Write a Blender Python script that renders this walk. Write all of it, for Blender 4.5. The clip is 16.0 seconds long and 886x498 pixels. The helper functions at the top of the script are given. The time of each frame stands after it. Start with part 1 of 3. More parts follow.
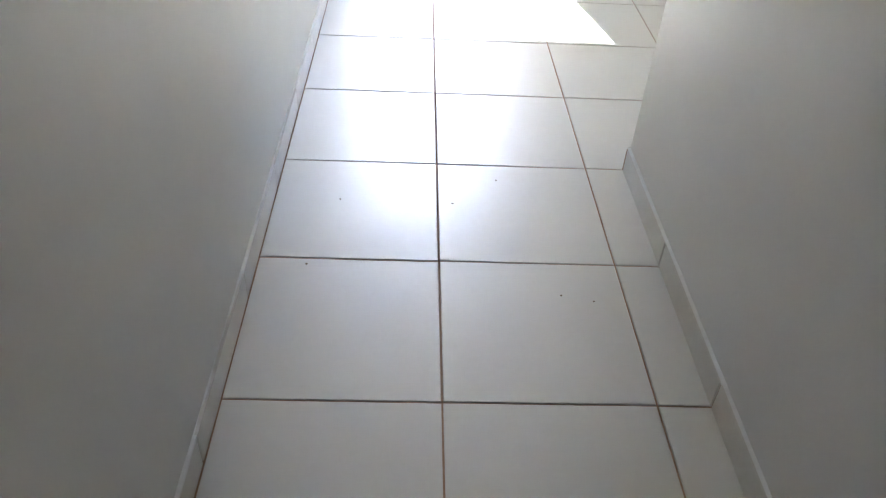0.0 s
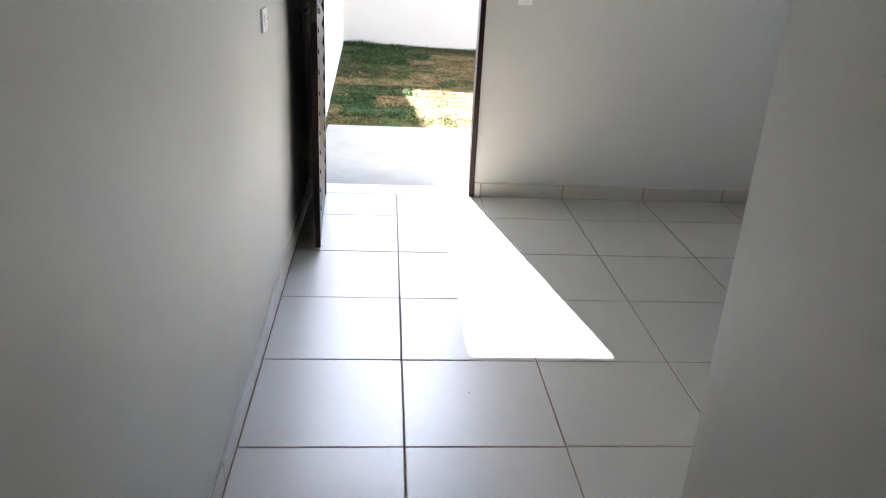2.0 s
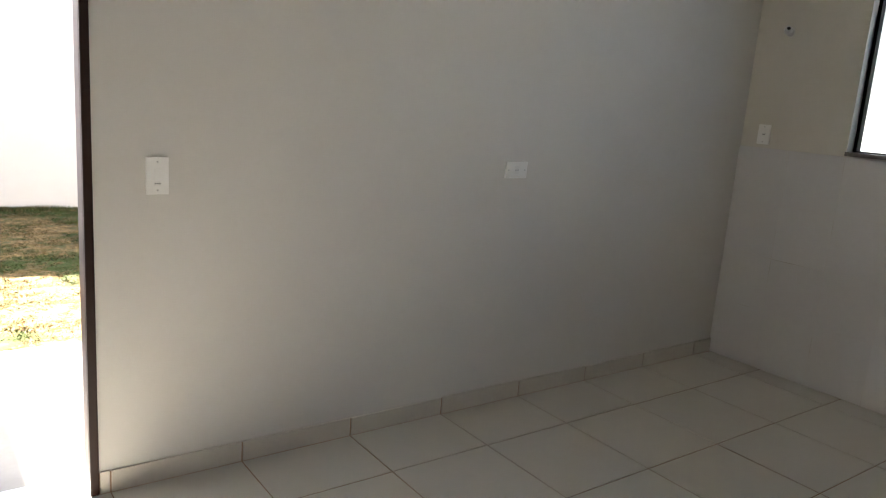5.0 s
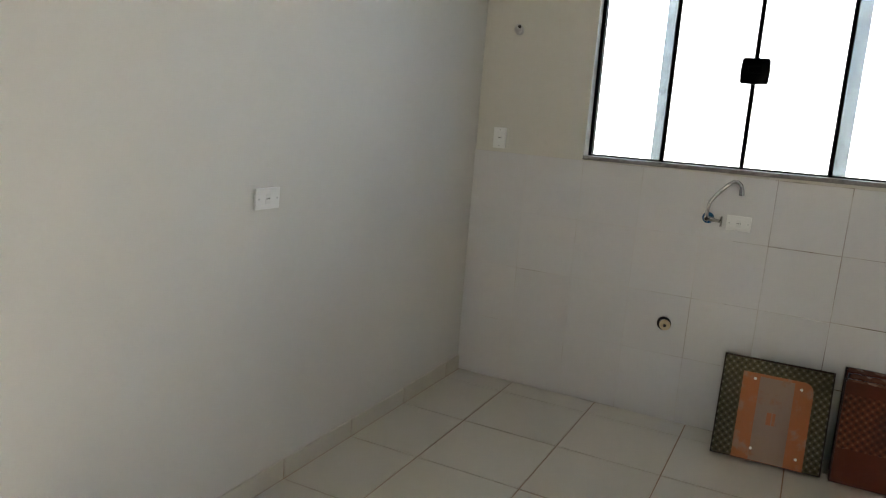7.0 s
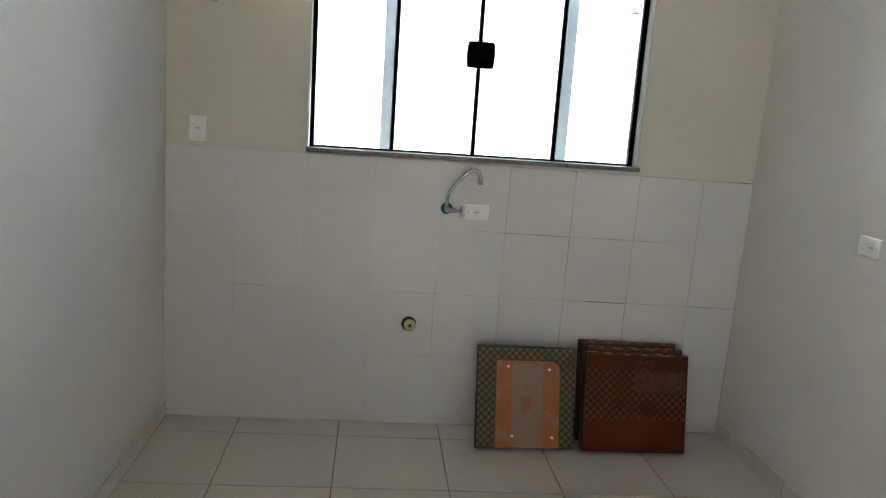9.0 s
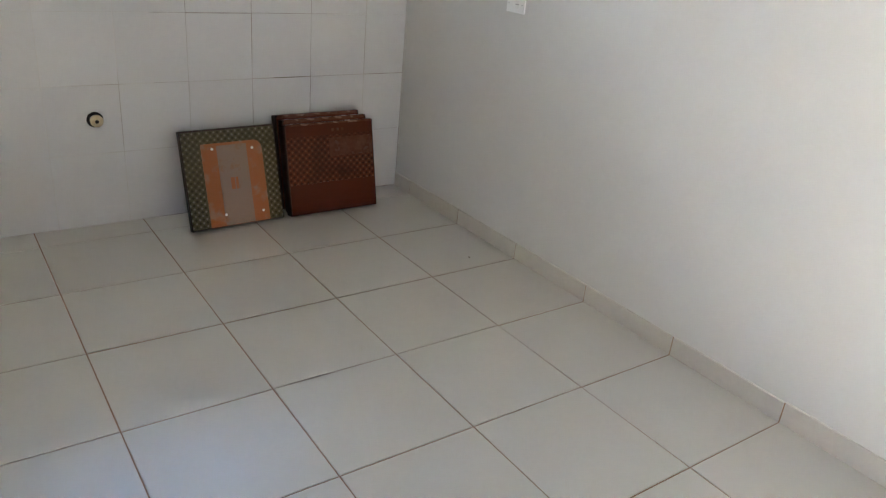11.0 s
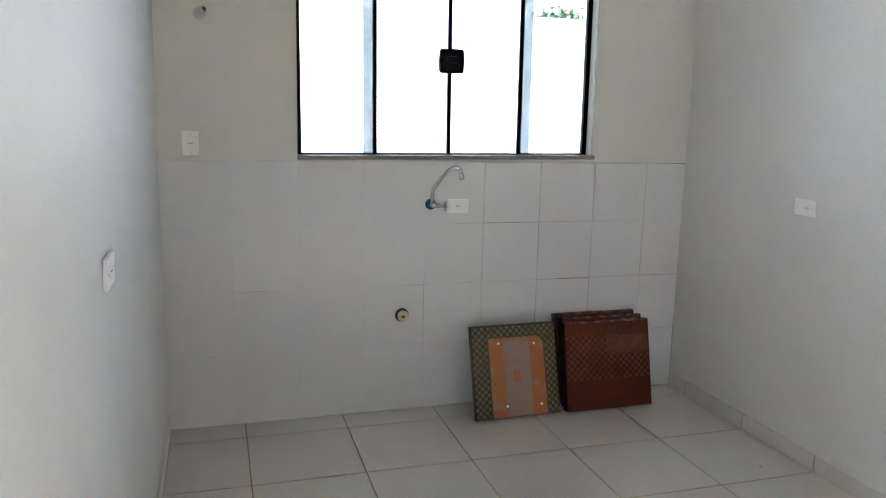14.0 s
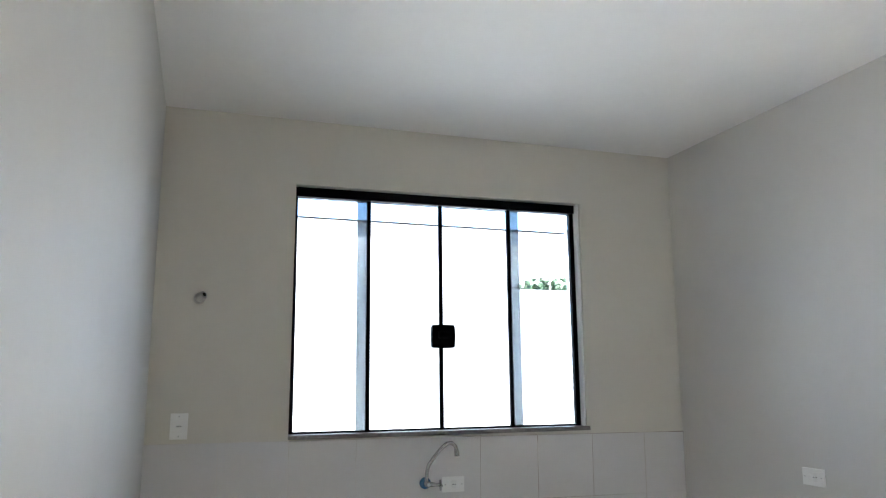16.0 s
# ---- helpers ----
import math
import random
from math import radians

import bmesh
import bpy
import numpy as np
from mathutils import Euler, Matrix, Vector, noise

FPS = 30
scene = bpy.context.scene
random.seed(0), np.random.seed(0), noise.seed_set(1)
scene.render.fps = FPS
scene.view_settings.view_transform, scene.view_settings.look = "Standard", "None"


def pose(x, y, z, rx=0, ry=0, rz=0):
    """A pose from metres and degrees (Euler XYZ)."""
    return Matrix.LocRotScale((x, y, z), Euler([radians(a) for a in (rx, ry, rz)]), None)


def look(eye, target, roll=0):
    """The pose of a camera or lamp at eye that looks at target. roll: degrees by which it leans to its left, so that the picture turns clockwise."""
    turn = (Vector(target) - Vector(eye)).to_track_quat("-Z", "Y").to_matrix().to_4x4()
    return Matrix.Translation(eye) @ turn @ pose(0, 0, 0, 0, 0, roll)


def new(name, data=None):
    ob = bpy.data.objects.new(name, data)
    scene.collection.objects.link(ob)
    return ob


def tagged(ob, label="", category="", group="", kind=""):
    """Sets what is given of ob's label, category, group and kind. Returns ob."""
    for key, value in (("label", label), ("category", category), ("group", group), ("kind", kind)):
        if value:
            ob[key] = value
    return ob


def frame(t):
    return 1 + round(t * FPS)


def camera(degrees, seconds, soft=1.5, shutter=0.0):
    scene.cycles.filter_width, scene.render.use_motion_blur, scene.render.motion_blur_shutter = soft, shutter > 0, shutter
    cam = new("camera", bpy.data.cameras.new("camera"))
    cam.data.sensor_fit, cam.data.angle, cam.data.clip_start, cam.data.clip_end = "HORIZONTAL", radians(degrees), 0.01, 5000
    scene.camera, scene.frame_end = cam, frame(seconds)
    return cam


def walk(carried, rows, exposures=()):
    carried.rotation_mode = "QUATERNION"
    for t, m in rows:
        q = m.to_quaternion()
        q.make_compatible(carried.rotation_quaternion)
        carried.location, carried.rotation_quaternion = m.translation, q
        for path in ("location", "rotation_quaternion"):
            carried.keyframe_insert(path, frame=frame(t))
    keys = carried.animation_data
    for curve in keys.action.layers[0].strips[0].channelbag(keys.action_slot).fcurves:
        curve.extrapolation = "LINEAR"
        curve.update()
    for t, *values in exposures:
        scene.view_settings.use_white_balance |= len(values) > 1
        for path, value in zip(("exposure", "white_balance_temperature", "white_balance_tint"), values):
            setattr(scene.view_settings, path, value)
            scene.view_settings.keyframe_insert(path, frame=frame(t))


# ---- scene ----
cam = camera(61.6, 16.0, soft=1.2)
PATH = [
    (0, (0.374, -4.582, 1.211), (0.465, -3.036, -0.054), 3.6),
    (0.5, (0.374, -4.484, 1.238), (0.472, -2.838, 0.107), 3.4),
    (1, (0.343, -4.34, 1.264), (0.505, -2.601, 0.289), 3.4),
    (1.5, (0.344, -4.17, 1.274), (0.544, -2.401, 0.364), 2.6),
    (2, (0.378, -3.909, 1.294), (0.542, -2.074, 0.515), 3.1),
    (2.5, (0.393, -3.669, 1.315), (0.601, -1.796, 0.643), 2.3),
    (3, (0.357, -3.436, 1.346), (0.775, -1.573, 0.749), 2.5),
    (3.5, (0.343, -3.231, 1.344), (0.971, -1.428, 0.747), 2.7),
    (4, (0.368, -2.973, 1.353), (1.154, -1.227, 0.775), 2.8),
    (4.2, (0.365, -2.883, 1.363), (1.229, -1.151, 0.857), 3.4),
    (6.3, (0.554, -2.022, 1.401), (2.09, -0.805, 1.0), 4.0),
    (6.5, (0.579, -1.951, 1.411), (2.167, -0.797, 1.025), 4.4),
    (7, (0.622, -1.741, 1.415), (2.384, -0.873, 1.041), 4.5),
    (7.5, (0.676, -1.526, 1.426), (2.564, -0.958, 1.088), 2.7),
    (8, (0.786, -1.407, 1.438), (2.724, -1.015, 1.136), 3.7),
    (8.5, (0.9, -1.212, 1.449), (2.869, -1.044, 1.14), 4.3),
    (9, (0.981, -0.993, 1.439), (2.937, -1.189, 1.069), 4.4),
    (9.5, (1.028, -0.826, 1.438), (2.831, -1.576, 1.005), 2.0),
    (9.7, (1.022, -0.784, 1.439), (2.744, -1.693, 0.982), 2.0),
    (11.8, (0.808, -0.471, 1.355), (2.236, -1.508, 0.414), 4.4),
    (12, (0.825, -0.436, 1.353), (2.323, -1.377, 0.421), 4.2),
    (12.5, (0.814, -0.387, 1.366), (2.439, -1.194, 0.524), 3.1),
    (13, (0.86, -0.386, 1.363), (2.563, -1.066, 0.566), 2.2),
    (13.3, (0.848, -0.36, 1.386), (2.625, -0.985, 0.72), 2.0),
    (13.5, (0.851, -0.339, 1.393), (2.676, -0.931, 0.83), 1.8),
    (14, (0.842, -0.351, 1.416), (2.725, -0.93, 1.068), 1.4),
    (14.5, (0.843, -0.349, 1.444), (2.755, -0.929, 1.342), 1.2),
    (15, (0.841, -0.351, 1.46), (2.75, -0.942, 1.555), 0.5),
    (15.5, (0.836, -0.356, 1.477), (2.735, -0.928, 1.733), 0.2),
    (16, (0.853, -0.317, 1.47), (2.726, -0.925, 1.818), -0.1),
]
EXPOSURES = [(0.0, 5.38, 6080, 11), (1.0, 4.8, 6050, 11), (2.5, 3.95, 6050, 12), (4.2, 3.78, 6650, 14.5), (6.3, 4.76, 6700, 9.8), (7.0, 4.68, 6680, 9.8), (8.0, 4.78, 6600, 9.8), (8.5, 4.9, 6600, 9.5), (9.7, 4.53, 6300, 9.5),
             (11.8, 5.52, 6350, 14.5), (13.0, 5.6, 6200, 14), (14.0, 5.1, 6020, 12), (14.5, 4.95, 5980, 11.8), (16.0, 4.65, 5950, 11.5)]
scene.cycles.max_bounces, scene.cycles.diffuse_bounces, scene.cycles.glossy_bounces, scene.cycles.transparent_max_bounces = 14, 10, 6, 12
walk(cam, [(t, look(eye, target, roll)) for t, eye, target, roll in PATH], EXPOSURES)

# ---- world and sun ----
SUN_EL, SUN_AZ = 49.3, -11.3
world = bpy.data.worlds.new("world")
scene.world = world
world.use_nodes = True
sky = world.node_tree.nodes.new("ShaderNodeTexSky")
sky.sky_type = "NISHITA"
sky.sun_disc = False
sky.dust_density, sky.ozone_density = 1.1, 2.0
sky.sun_elevation = radians(SUN_EL)
sky.sun_rotation = radians(SUN_AZ)
background = world.node_tree.nodes["Background"]
background.inputs["Strength"].default_value = 0.075
world.node_tree.links.new(sky.outputs["Color"], background.inputs["Color"])
sun = new("sun", bpy.data.lights.new("sun", "SUN"))
sun.data.energy, sun.data.angle, sun.data.color = 5.0, radians(0.53), (1.0, 0.96, 0.90)
SUN_DIR = Vector((math.sin(radians(SUN_AZ)) * math.cos(radians(SUN_EL)), math.cos(radians(SUN_AZ)) * math.cos(radians(SUN_EL)), math.sin(radians(SUN_EL))))
sun.matrix_world = look(SUN_DIR * 30, (0, 0, 0))


# ---- materials ----
def mix(nodes, links, kind, factor, a, b):
    m = nodes.new("ShaderNodeMix")
    m.data_type, m.blend_type = "RGBA", kind
    for slot, value in ((0, factor), (6, a), (7, b)):
        if hasattr(value, "is_linked"):
            links.new(value, m.inputs[slot])
        elif slot == 0:
            m.inputs[slot].default_value = value
        else:
            m.inputs[slot].default_value = (*value, 1)
    return m.outputs[2]


def noise_at(nodes, links, coord, scale, detail=4.0, rough=0.6):
    n = nodes.new("ShaderNodeTexNoise")
    n.inputs["Scale"].default_value, n.inputs["Detail"].default_value, n.inputs["Roughness"].default_value = scale, detail, rough
    links.new(coord, n.inputs["Vector"])
    return n.outputs["Fac"]


def ramp(nodes, links, value, lo, hi):
    r = nodes.new("ShaderNodeMapRange")
    r.inputs["From Min"].default_value, r.inputs["From Max"].default_value = lo, hi
    links.new(value, r.inputs["Value"])
    return r.outputs["Result"]


def surface(name, color, second, rough=0.5, metal=0.0, big=1.5, fine=60.0, spots=0.35, relief=0.15, relief_scale=180.0,
            rough_spread=0.05, vary=0.0, place="Position", distance=0.002, spec=0.5, ior=1.5, stain=(0.35, 0.7)):
    """A painted, stone or metal surface with stains at two scales and fine relief."""
    m = bpy.data.materials.new(name)
    m.use_nodes = True
    nodes, links = m.node_tree.nodes, m.node_tree.links
    shader = nodes["Principled BSDF"]
    if place == "Position":
        coord = nodes.new("ShaderNodeNewGeometry").outputs["Position"]
    else:
        coord = nodes.new("ShaderNodeTexCoord").outputs["Object"]
    stains = ramp(nodes, links, noise_at(nodes, links, coord, big), *stain)
    grain = ramp(nodes, links, noise_at(nodes, links, coord, fine), 0.3, 0.75)
    f = nodes.new("ShaderNodeMath")
    f.operation = "MULTIPLY_ADD"
    links.new(grain, f.inputs[0])
    f.inputs[1].default_value = spots
    f2 = nodes.new("ShaderNodeMath")
    f2.operation = "MULTIPLY"
    links.new(stains, f2.inputs[0])
    f2.inputs[1].default_value = 1 - spots
    links.new(f2.outputs[0], f.inputs[2])
    out = mix(nodes, links, "MIX", f.outputs[0], color, second)
    if vary:
        info = nodes.new("ShaderNodeObjectInfo")
        hsv = nodes.new("ShaderNodeHueSaturation")
        v = nodes.new("ShaderNodeMapRange")
        v.inputs["To Min"].default_value, v.inputs["To Max"].default_value = 1 - vary, 1 + vary
        links.new(info.outputs["Random"], v.inputs["Value"])
        links.new(v.outputs[0], hsv.inputs["Value"])
        links.new(out, hsv.inputs["Color"])
        out = hsv.outputs["Color"]
    links.new(out, shader.inputs["Base Color"])
    r = nodes.new("ShaderNodeMapRange")
    r.inputs["To Min"].default_value, r.inputs["To Max"].default_value = max(rough - rough_spread, 0.02), min(rough + rough_spread, 1)
    links.new(stains, r.inputs["Value"])
    links.new(r.outputs[0], shader.inputs["Roughness"])
    shader.inputs["Metallic"].default_value = metal
    shader.inputs["Specular IOR Level"].default_value = spec
    shader.inputs["IOR"].default_value = ior
    if relief:
        b = nodes.new("ShaderNodeBump")
        b.inputs["Strength"].default_value, b.inputs["Distance"].default_value = relief, distance
        links.new(noise_at(nodes, links, coord, relief_scale, 3.0), b.inputs["Height"])
        links.new(b.outputs[0], shader.inputs["Normal"])
    return m


def glass(name, tint, rough=0.0):
    m = bpy.data.materials.new(name)
    m.use_nodes = True
    nodes, links = m.node_tree.nodes, m.node_tree.links
    nodes.remove(nodes["Principled BSDF"])
    clear, gloss, both, fresnel = (nodes.new(k) for k in ("ShaderNodeBsdfTransparent", "ShaderNodeBsdfGlossy", "ShaderNodeMixShader", "ShaderNodeFresnel"))
    clear.inputs["Color"].default_value = (*tint, 1)
    gloss.inputs["Roughness"].default_value = rough
    fresnel.inputs["IOR"].default_value = 1.45
    links.new(fresnel.outputs[0], both.inputs[0])
    links.new(clear.outputs[0], both.inputs[1])
    links.new(gloss.outputs[0], both.inputs[2])
    links.new(both.outputs[0], nodes["Material Output"].inputs["Surface"])
    return m


def lattice(name, ground, line, dots, pitch):
    """Printed cardboard with a diamond lattice and pale dots at its crossings."""
    m = surface(name, ground, tuple(c * 0.75 for c in ground), 0.35, big=4, fine=90, relief=0.05, place="Object", spec=0.14)
    nodes, links = m.node_tree.nodes, m.node_tree.links
    shader = nodes["Principled BSDF"]
    under = shader.inputs["Base Color"].links[0].from_socket
    split = nodes.new("ShaderNodeSeparateXYZ")
    links.new(nodes.new("ShaderNodeTexCoord").outputs["Object"], split.inputs[0])

    def op(kind, a, b=None):
        n = nodes.new("ShaderNodeMath")
        n.operation = kind
        for slot, v in enumerate((a, b)):
            if v is None:
                continue
            if hasattr(v, "is_linked"):
                links.new(v, n.inputs[slot])
            else:
                n.inputs[slot].default_value = v
        return n.outputs[0]

    u = op("ADD", split.outputs["Y"], split.outputs["Z"])
    v = op("SUBTRACT", split.outputs["Y"], split.outputs["Z"])
    fu = op("ABSOLUTE", op("SUBTRACT", op("FRACT", op("DIVIDE", u, pitch)), 0.5))
    fv = op("ABSOLUTE", op("SUBTRACT", op("FRACT", op("DIVIDE", v, pitch)), 0.5))
    band = op("GREATER_THAN", op("MAXIMUM", fu, fv), 0.24)
    spot = op("GREATER_THAN", op("MINIMUM", fu, fv), 0.33)
    out = mix(nodes, links, "MIX", band, under, line)
    out = mix(nodes, links, "MIX", spot, out, dots)
    worn = ramp(nodes, links, noise_at(nodes, links, nodes["Texture Coordinate"].outputs["Object"], 7.0), 0.26, 0.5)
    out = mix(nodes, links, "MIX", worn, under, out)
    links.new(out, shader.inputs["Base Color"])
    return m


PAINT = surface("wall_paint", (0.588, 0.576, 0.541), (0.553, 0.541, 0.508), 0.6, big=1.1, fine=14, spots=0.3, relief=0.22, relief_scale=140, spec=0.3)
# cream paint whose extra yellow is warm bounce light put into the colour
BOUNCE_WARM_PAINT = surface("bounce_warmed_kitchen_paint", (0.605, 0.586, 0.522), (0.572, 0.553, 0.49), 0.6, big=1.1, fine=14, spots=0.3, relief=0.22, relief_scale=140, spec=0.3)
CEILING_PAINT = surface("ceiling_paint", (0.82, 0.815, 0.80), (0.78, 0.775, 0.76), 0.7, big=1.4, fine=20, relief=0.25, relief_scale=110)
OUTER_PAINT = surface("outer_wall_paint", (0.86, 0.84, 0.81), (0.80, 0.78, 0.75), 0.8, big=0.7, fine=9, relief=0.08, relief_scale=70, distance=0.004)
# white render of the end wall, with its shade put into a darker tan
SHADED_PAINT = surface("shaded_back_wall_paint", (0.54, 0.485, 0.41), (0.50, 0.445, 0.375), 0.85, big=0.6, fine=9, relief=0.4, relief_scale=70, distance=0.004)
CEMENT_PAINT = surface("weathered_outer_paint", (0.69, 0.70, 0.71), (0.65, 0.66, 0.67), 0.85, big=0.9, fine=9, relief=0, relief_scale=70, distance=0.004)
FLOOR_TILE = surface("floor_tile_glaze", (0.482, 0.455, 0.394), (0.454, 0.427, 0.366), 0.50, big=3, fine=45, relief=0.06, relief_scale=35, rough_spread=0.03, vary=0.02, spec=0.9, ior=1.78)
glaze = FLOOR_TILE.node_tree.nodes["Principled BSDF"]
glaze.inputs["Coat Weight"].default_value, glaze.inputs["Coat Roughness"].default_value, glaze.inputs["Coat IOR"].default_value = 1.0, 0.31, 1.62
WALL_TILE = surface("wall_tile_glaze", (0.632, 0.627, 0.624), (0.602, 0.597, 0.594), 0.24, big=2, fine=30, rough_spread=0.012, relief=0.08, relief_scale=18, vary=0.012)
SKIRT_TILE = surface("baseboard_tile_glaze", (0.53, 0.50, 0.44), (0.465, 0.435, 0.38), 0.36, big=4, fine=60, vary=0.03)
CAULK = surface("white_caulk", (0.64, 0.63, 0.60), (0.54, 0.53, 0.50), 0.7, big=6, fine=40, relief=0.3)
GROUT = surface("brown_grout", (0.24, 0.135, 0.08), (0.40, 0.285, 0.20), 0.85, big=2.2, fine=40, relief=0.4)
WALL_GROUT = surface("wall_grout", (0.595, 0.578, 0.56), (0.40, 0.37, 0.33), 0.85, big=2.6, fine=20, spots=0.08, relief=0.2, stain=(0.52, 0.66))
DIRTY_GROUT = surface("dirty_wall_grout", (0.52, 0.49, 0.45), (0.15, 0.115, 0.08), 0.9, big=4.2, fine=20, spots=0.12, relief=0.3, stain=(0.40, 0.60))
TAN_GROUT = surface("tan_grout", (0.36, 0.25, 0.16), (0.52, 0.43, 0.33), 0.85, big=3, fine=40, relief=0.4)
STONE = surface("grey_granite", (0.27, 0.243, 0.23), (0.045, 0.04, 0.037), 0.35, big=45, fine=150, spots=0.55, relief=0.05)
PALE_STONE = surface("pale_granite", (0.80, 0.79, 0.77), (0.60, 0.59, 0.57), 0.16, big=45, fine=150, spots=0.5, relief=0.04, rough_spread=0.02)
BROWN = surface("brown_enamel", (0.024, 0.0095, 0.0065), (0.014, 0.006, 0.005), 0.36, big=4, fine=80, relief=0.08, relief_scale=60, spec=0.2)
BLACK = surface("black_aluminium", (0.002, 0.002, 0.0025), (0.004, 0.004, 0.0045), 0.55, big=5, fine=90, relief=0.04, spec=0.03)
CHROME = surface("chrome", (0.56, 0.56, 0.57), (0.44, 0.44, 0.45), 0.1, 1.0, big=30, fine=120, relief=0)
STEEL = surface("brushed_steel", (0.40, 0.40, 0.39), (0.28, 0.28, 0.27), 0.34, 1.0, big=30, fine=200, relief=0.05)
BRASS = surface("worn_brass", (0.09, 0.06, 0.037), (0.045, 0.03, 0.02), 0.4, 0.6, big=30, fine=150, relief=0.05)
WHITE = surface("white_plastic", (0.79, 0.79, 0.77), (0.76, 0.76, 0.74), 0.35, big=20, fine=150, relief=0.02)
SOCKET = surface("socket_plastic", (0.74, 0.74, 0.72), (0.70, 0.70, 0.68), 0.35, big=20, fine=150, relief=0.02)
GREY = surface("grey_plastic", (0.48, 0.48, 0.47), (0.4, 0.4, 0.39), 0.4, big=20, fine=150, relief=0.02)
DARK = surface("dark_hole", (0.012, 0.01, 0.009), (0.02, 0.016, 0.013), 0.8, big=30, fine=100, relief=0)
RED = surface("red_plastic", (0.12, 0.012, 0.01), (0.09, 0.01, 0.01), 0.4, relief=0)
BLUE = surface("blue_plastic_cover", (0.03, 0.12, 0.26), (0.02, 0.07, 0.16), 0.2, relief=0.05)
PVC = surface("yellowed_pvc", (0.58, 0.49, 0.33), (0.42, 0.31, 0.18), 0.55, big=40, fine=150, relief=0.1)
CONCRETE = surface("concrete", (0.285, 0.266, 0.232), (0.22, 0.205, 0.178), 0.88, big=3.0, fine=26, spots=0.3, relief=0.25, relief_scale=60, distance=0.003)
SOIL = surface("soil", (0.13, 0.085, 0.05), (0.20, 0.14, 0.08), 0.95, big=1.2, fine=25, relief=0.7, distance=0.01)
PANE = glass("window_glass", (0.93, 0.96, 0.955))
STRIP_GLASS = glass("overlap_strip_glass", (0.30, 0.322, 0.336), 0.0)
OLIVE = lattice("olive_carton_print", (0.050, 0.041, 0.019), (0.090, 0.075, 0.040), (0.20, 0.18, 0.14), 0.033)
OLIVE_PLAIN = surface("olive_carton", (0.075, 0.066, 0.036), (0.05, 0.044, 0.026), 0.36, big=8, fine=90, place="Object", relief=0.05, spec=0.25)
RUST = lattice("rust_carton_print", (0.046, 0.0115, 0.0044), (0.100, 0.026, 0.0090), (0.165, 0.070, 0.036), 0.034)
RUST_PLAIN = surface("rust_carton", (0.088, 0.0195, 0.0060), (0.066, 0.0145, 0.0045), 0.34, big=5, fine=90, place="Object", relief=0.05, spec=0.14)
# scuffs plus the film's sheen and edge highlights, painted as a paler rust
RUST_PALE = surface("scuffed_sheen_rust_film", (0.15, 0.072, 0.044), (0.075, 0.022, 0.010), 0.25, big=16, fine=70, place="Object", relief=0.05, spec=0.3)
# pale colour for the glints on the scuffed carton tops
GLINT = surface("pale_scuff_glint", (0.30, 0.20, 0.15), (0.14, 0.06, 0.035), 0.22, big=60, fine=200, place="Object", relief=0.2, spec=0.6)
EDGE = surface("dark_carton_edge", (0.016, 0.007, 0.004), (0.034, 0.012, 0.006), 0.5, big=10, fine=90, place="Object", relief=0.1, spec=0.25)
ORANGE = surface("orange_carton_print", (0.34, 0.118, 0.042), (0.30, 0.18, 0.125), 0.34, big=13, fine=80, place="Object", relief=0.05, spec=0.2, spots=0.15, stain=(0.55, 0.66))
MAUVE = surface("greyish_carton_print", (0.255, 0.185, 0.145), (0.27, 0.125, 0.06), 0.34, big=13, fine=80, place="Object", relief=0.05, spec=0.2, spots=0.15, stain=(0.56, 0.68))
LEAF = surface("leaf_green", (0.007, 0.024, 0.006), (0.014, 0.038, 0.009), 0.7, big=9, fine=60, relief=0.1)
BARK = surface("bark", (0.12, 0.08, 0.05), (0.2, 0.14, 0.1), 0.9, big=9, fine=60, relief=0.6)


def turf(name, dark, light, other, share):
    """Matted blades: two tones of one colour with ragged flecks of another."""
    m = bpy.data.materials.new(name)
    m.use_nodes = True
    nodes, links = m.node_tree.nodes, m.node_tree.links
    shader, geo = nodes["Principled BSDF"], nodes.new("ShaderNodeNewGeometry")
    place = geo.outputs["Position"]
    tone = mix(nodes, links, "MIX", geo.outputs["Random Per Island"], dark, light)
    tone = mix(nodes, links, "MIX", ramp(nodes, links, noise_at(nodes, links, place, 26.0, 4.0), 0.3, 0.7), tone, tuple(0.7 * c for c in dark))
    flecks = ramp(nodes, links, noise_at(nodes, links, place, 7.0, 5.0, 0.7), 0.68 - share, 0.74 - share)
    links.new(mix(nodes, links, "MIX", flecks, tone, other), shader.inputs["Base Color"])
    shader.inputs["Roughness"].default_value = 0.8
    shader.inputs["Specular IOR Level"].default_value = 0.08
    return m


TURFS = [turf("green_turf", (0.015, 0.040, 0.011), (0.048, 0.082, 0.022), (0.11, 0.085, 0.034), 0.13),
         turf("mixed_turf", (0.070, 0.058, 0.021), (0.145, 0.102, 0.042), (0.045, 0.058, 0.015), 0.22),
         turf("straw_turf", (0.13, 0.084, 0.033), (0.25, 0.165, 0.070), (0.08, 0.070, 0.024), 0.18)]


# ---- building tools ----
def mesh_of(bm, name, material):
    me = bpy.data.meshes.new(name)
    bmesh.ops.recalc_face_normals(bm, faces=bm.faces)
    bm.to_mesh(me)
    bm.free()
    me.materials.append(material)
    return me


def part(name, bm, material, parent=None, label="", smooth=False):
    me = mesh_of(bm, name, material)
    if smooth:
        me.polygons.foreach_set("use_smooth", [True] * len(me.polygons))
        me.set_sharp_from_angle(angle=radians(40))
    ob = new(name, me)
    if parent:
        ob.parent = parent
    return tagged(ob, label)


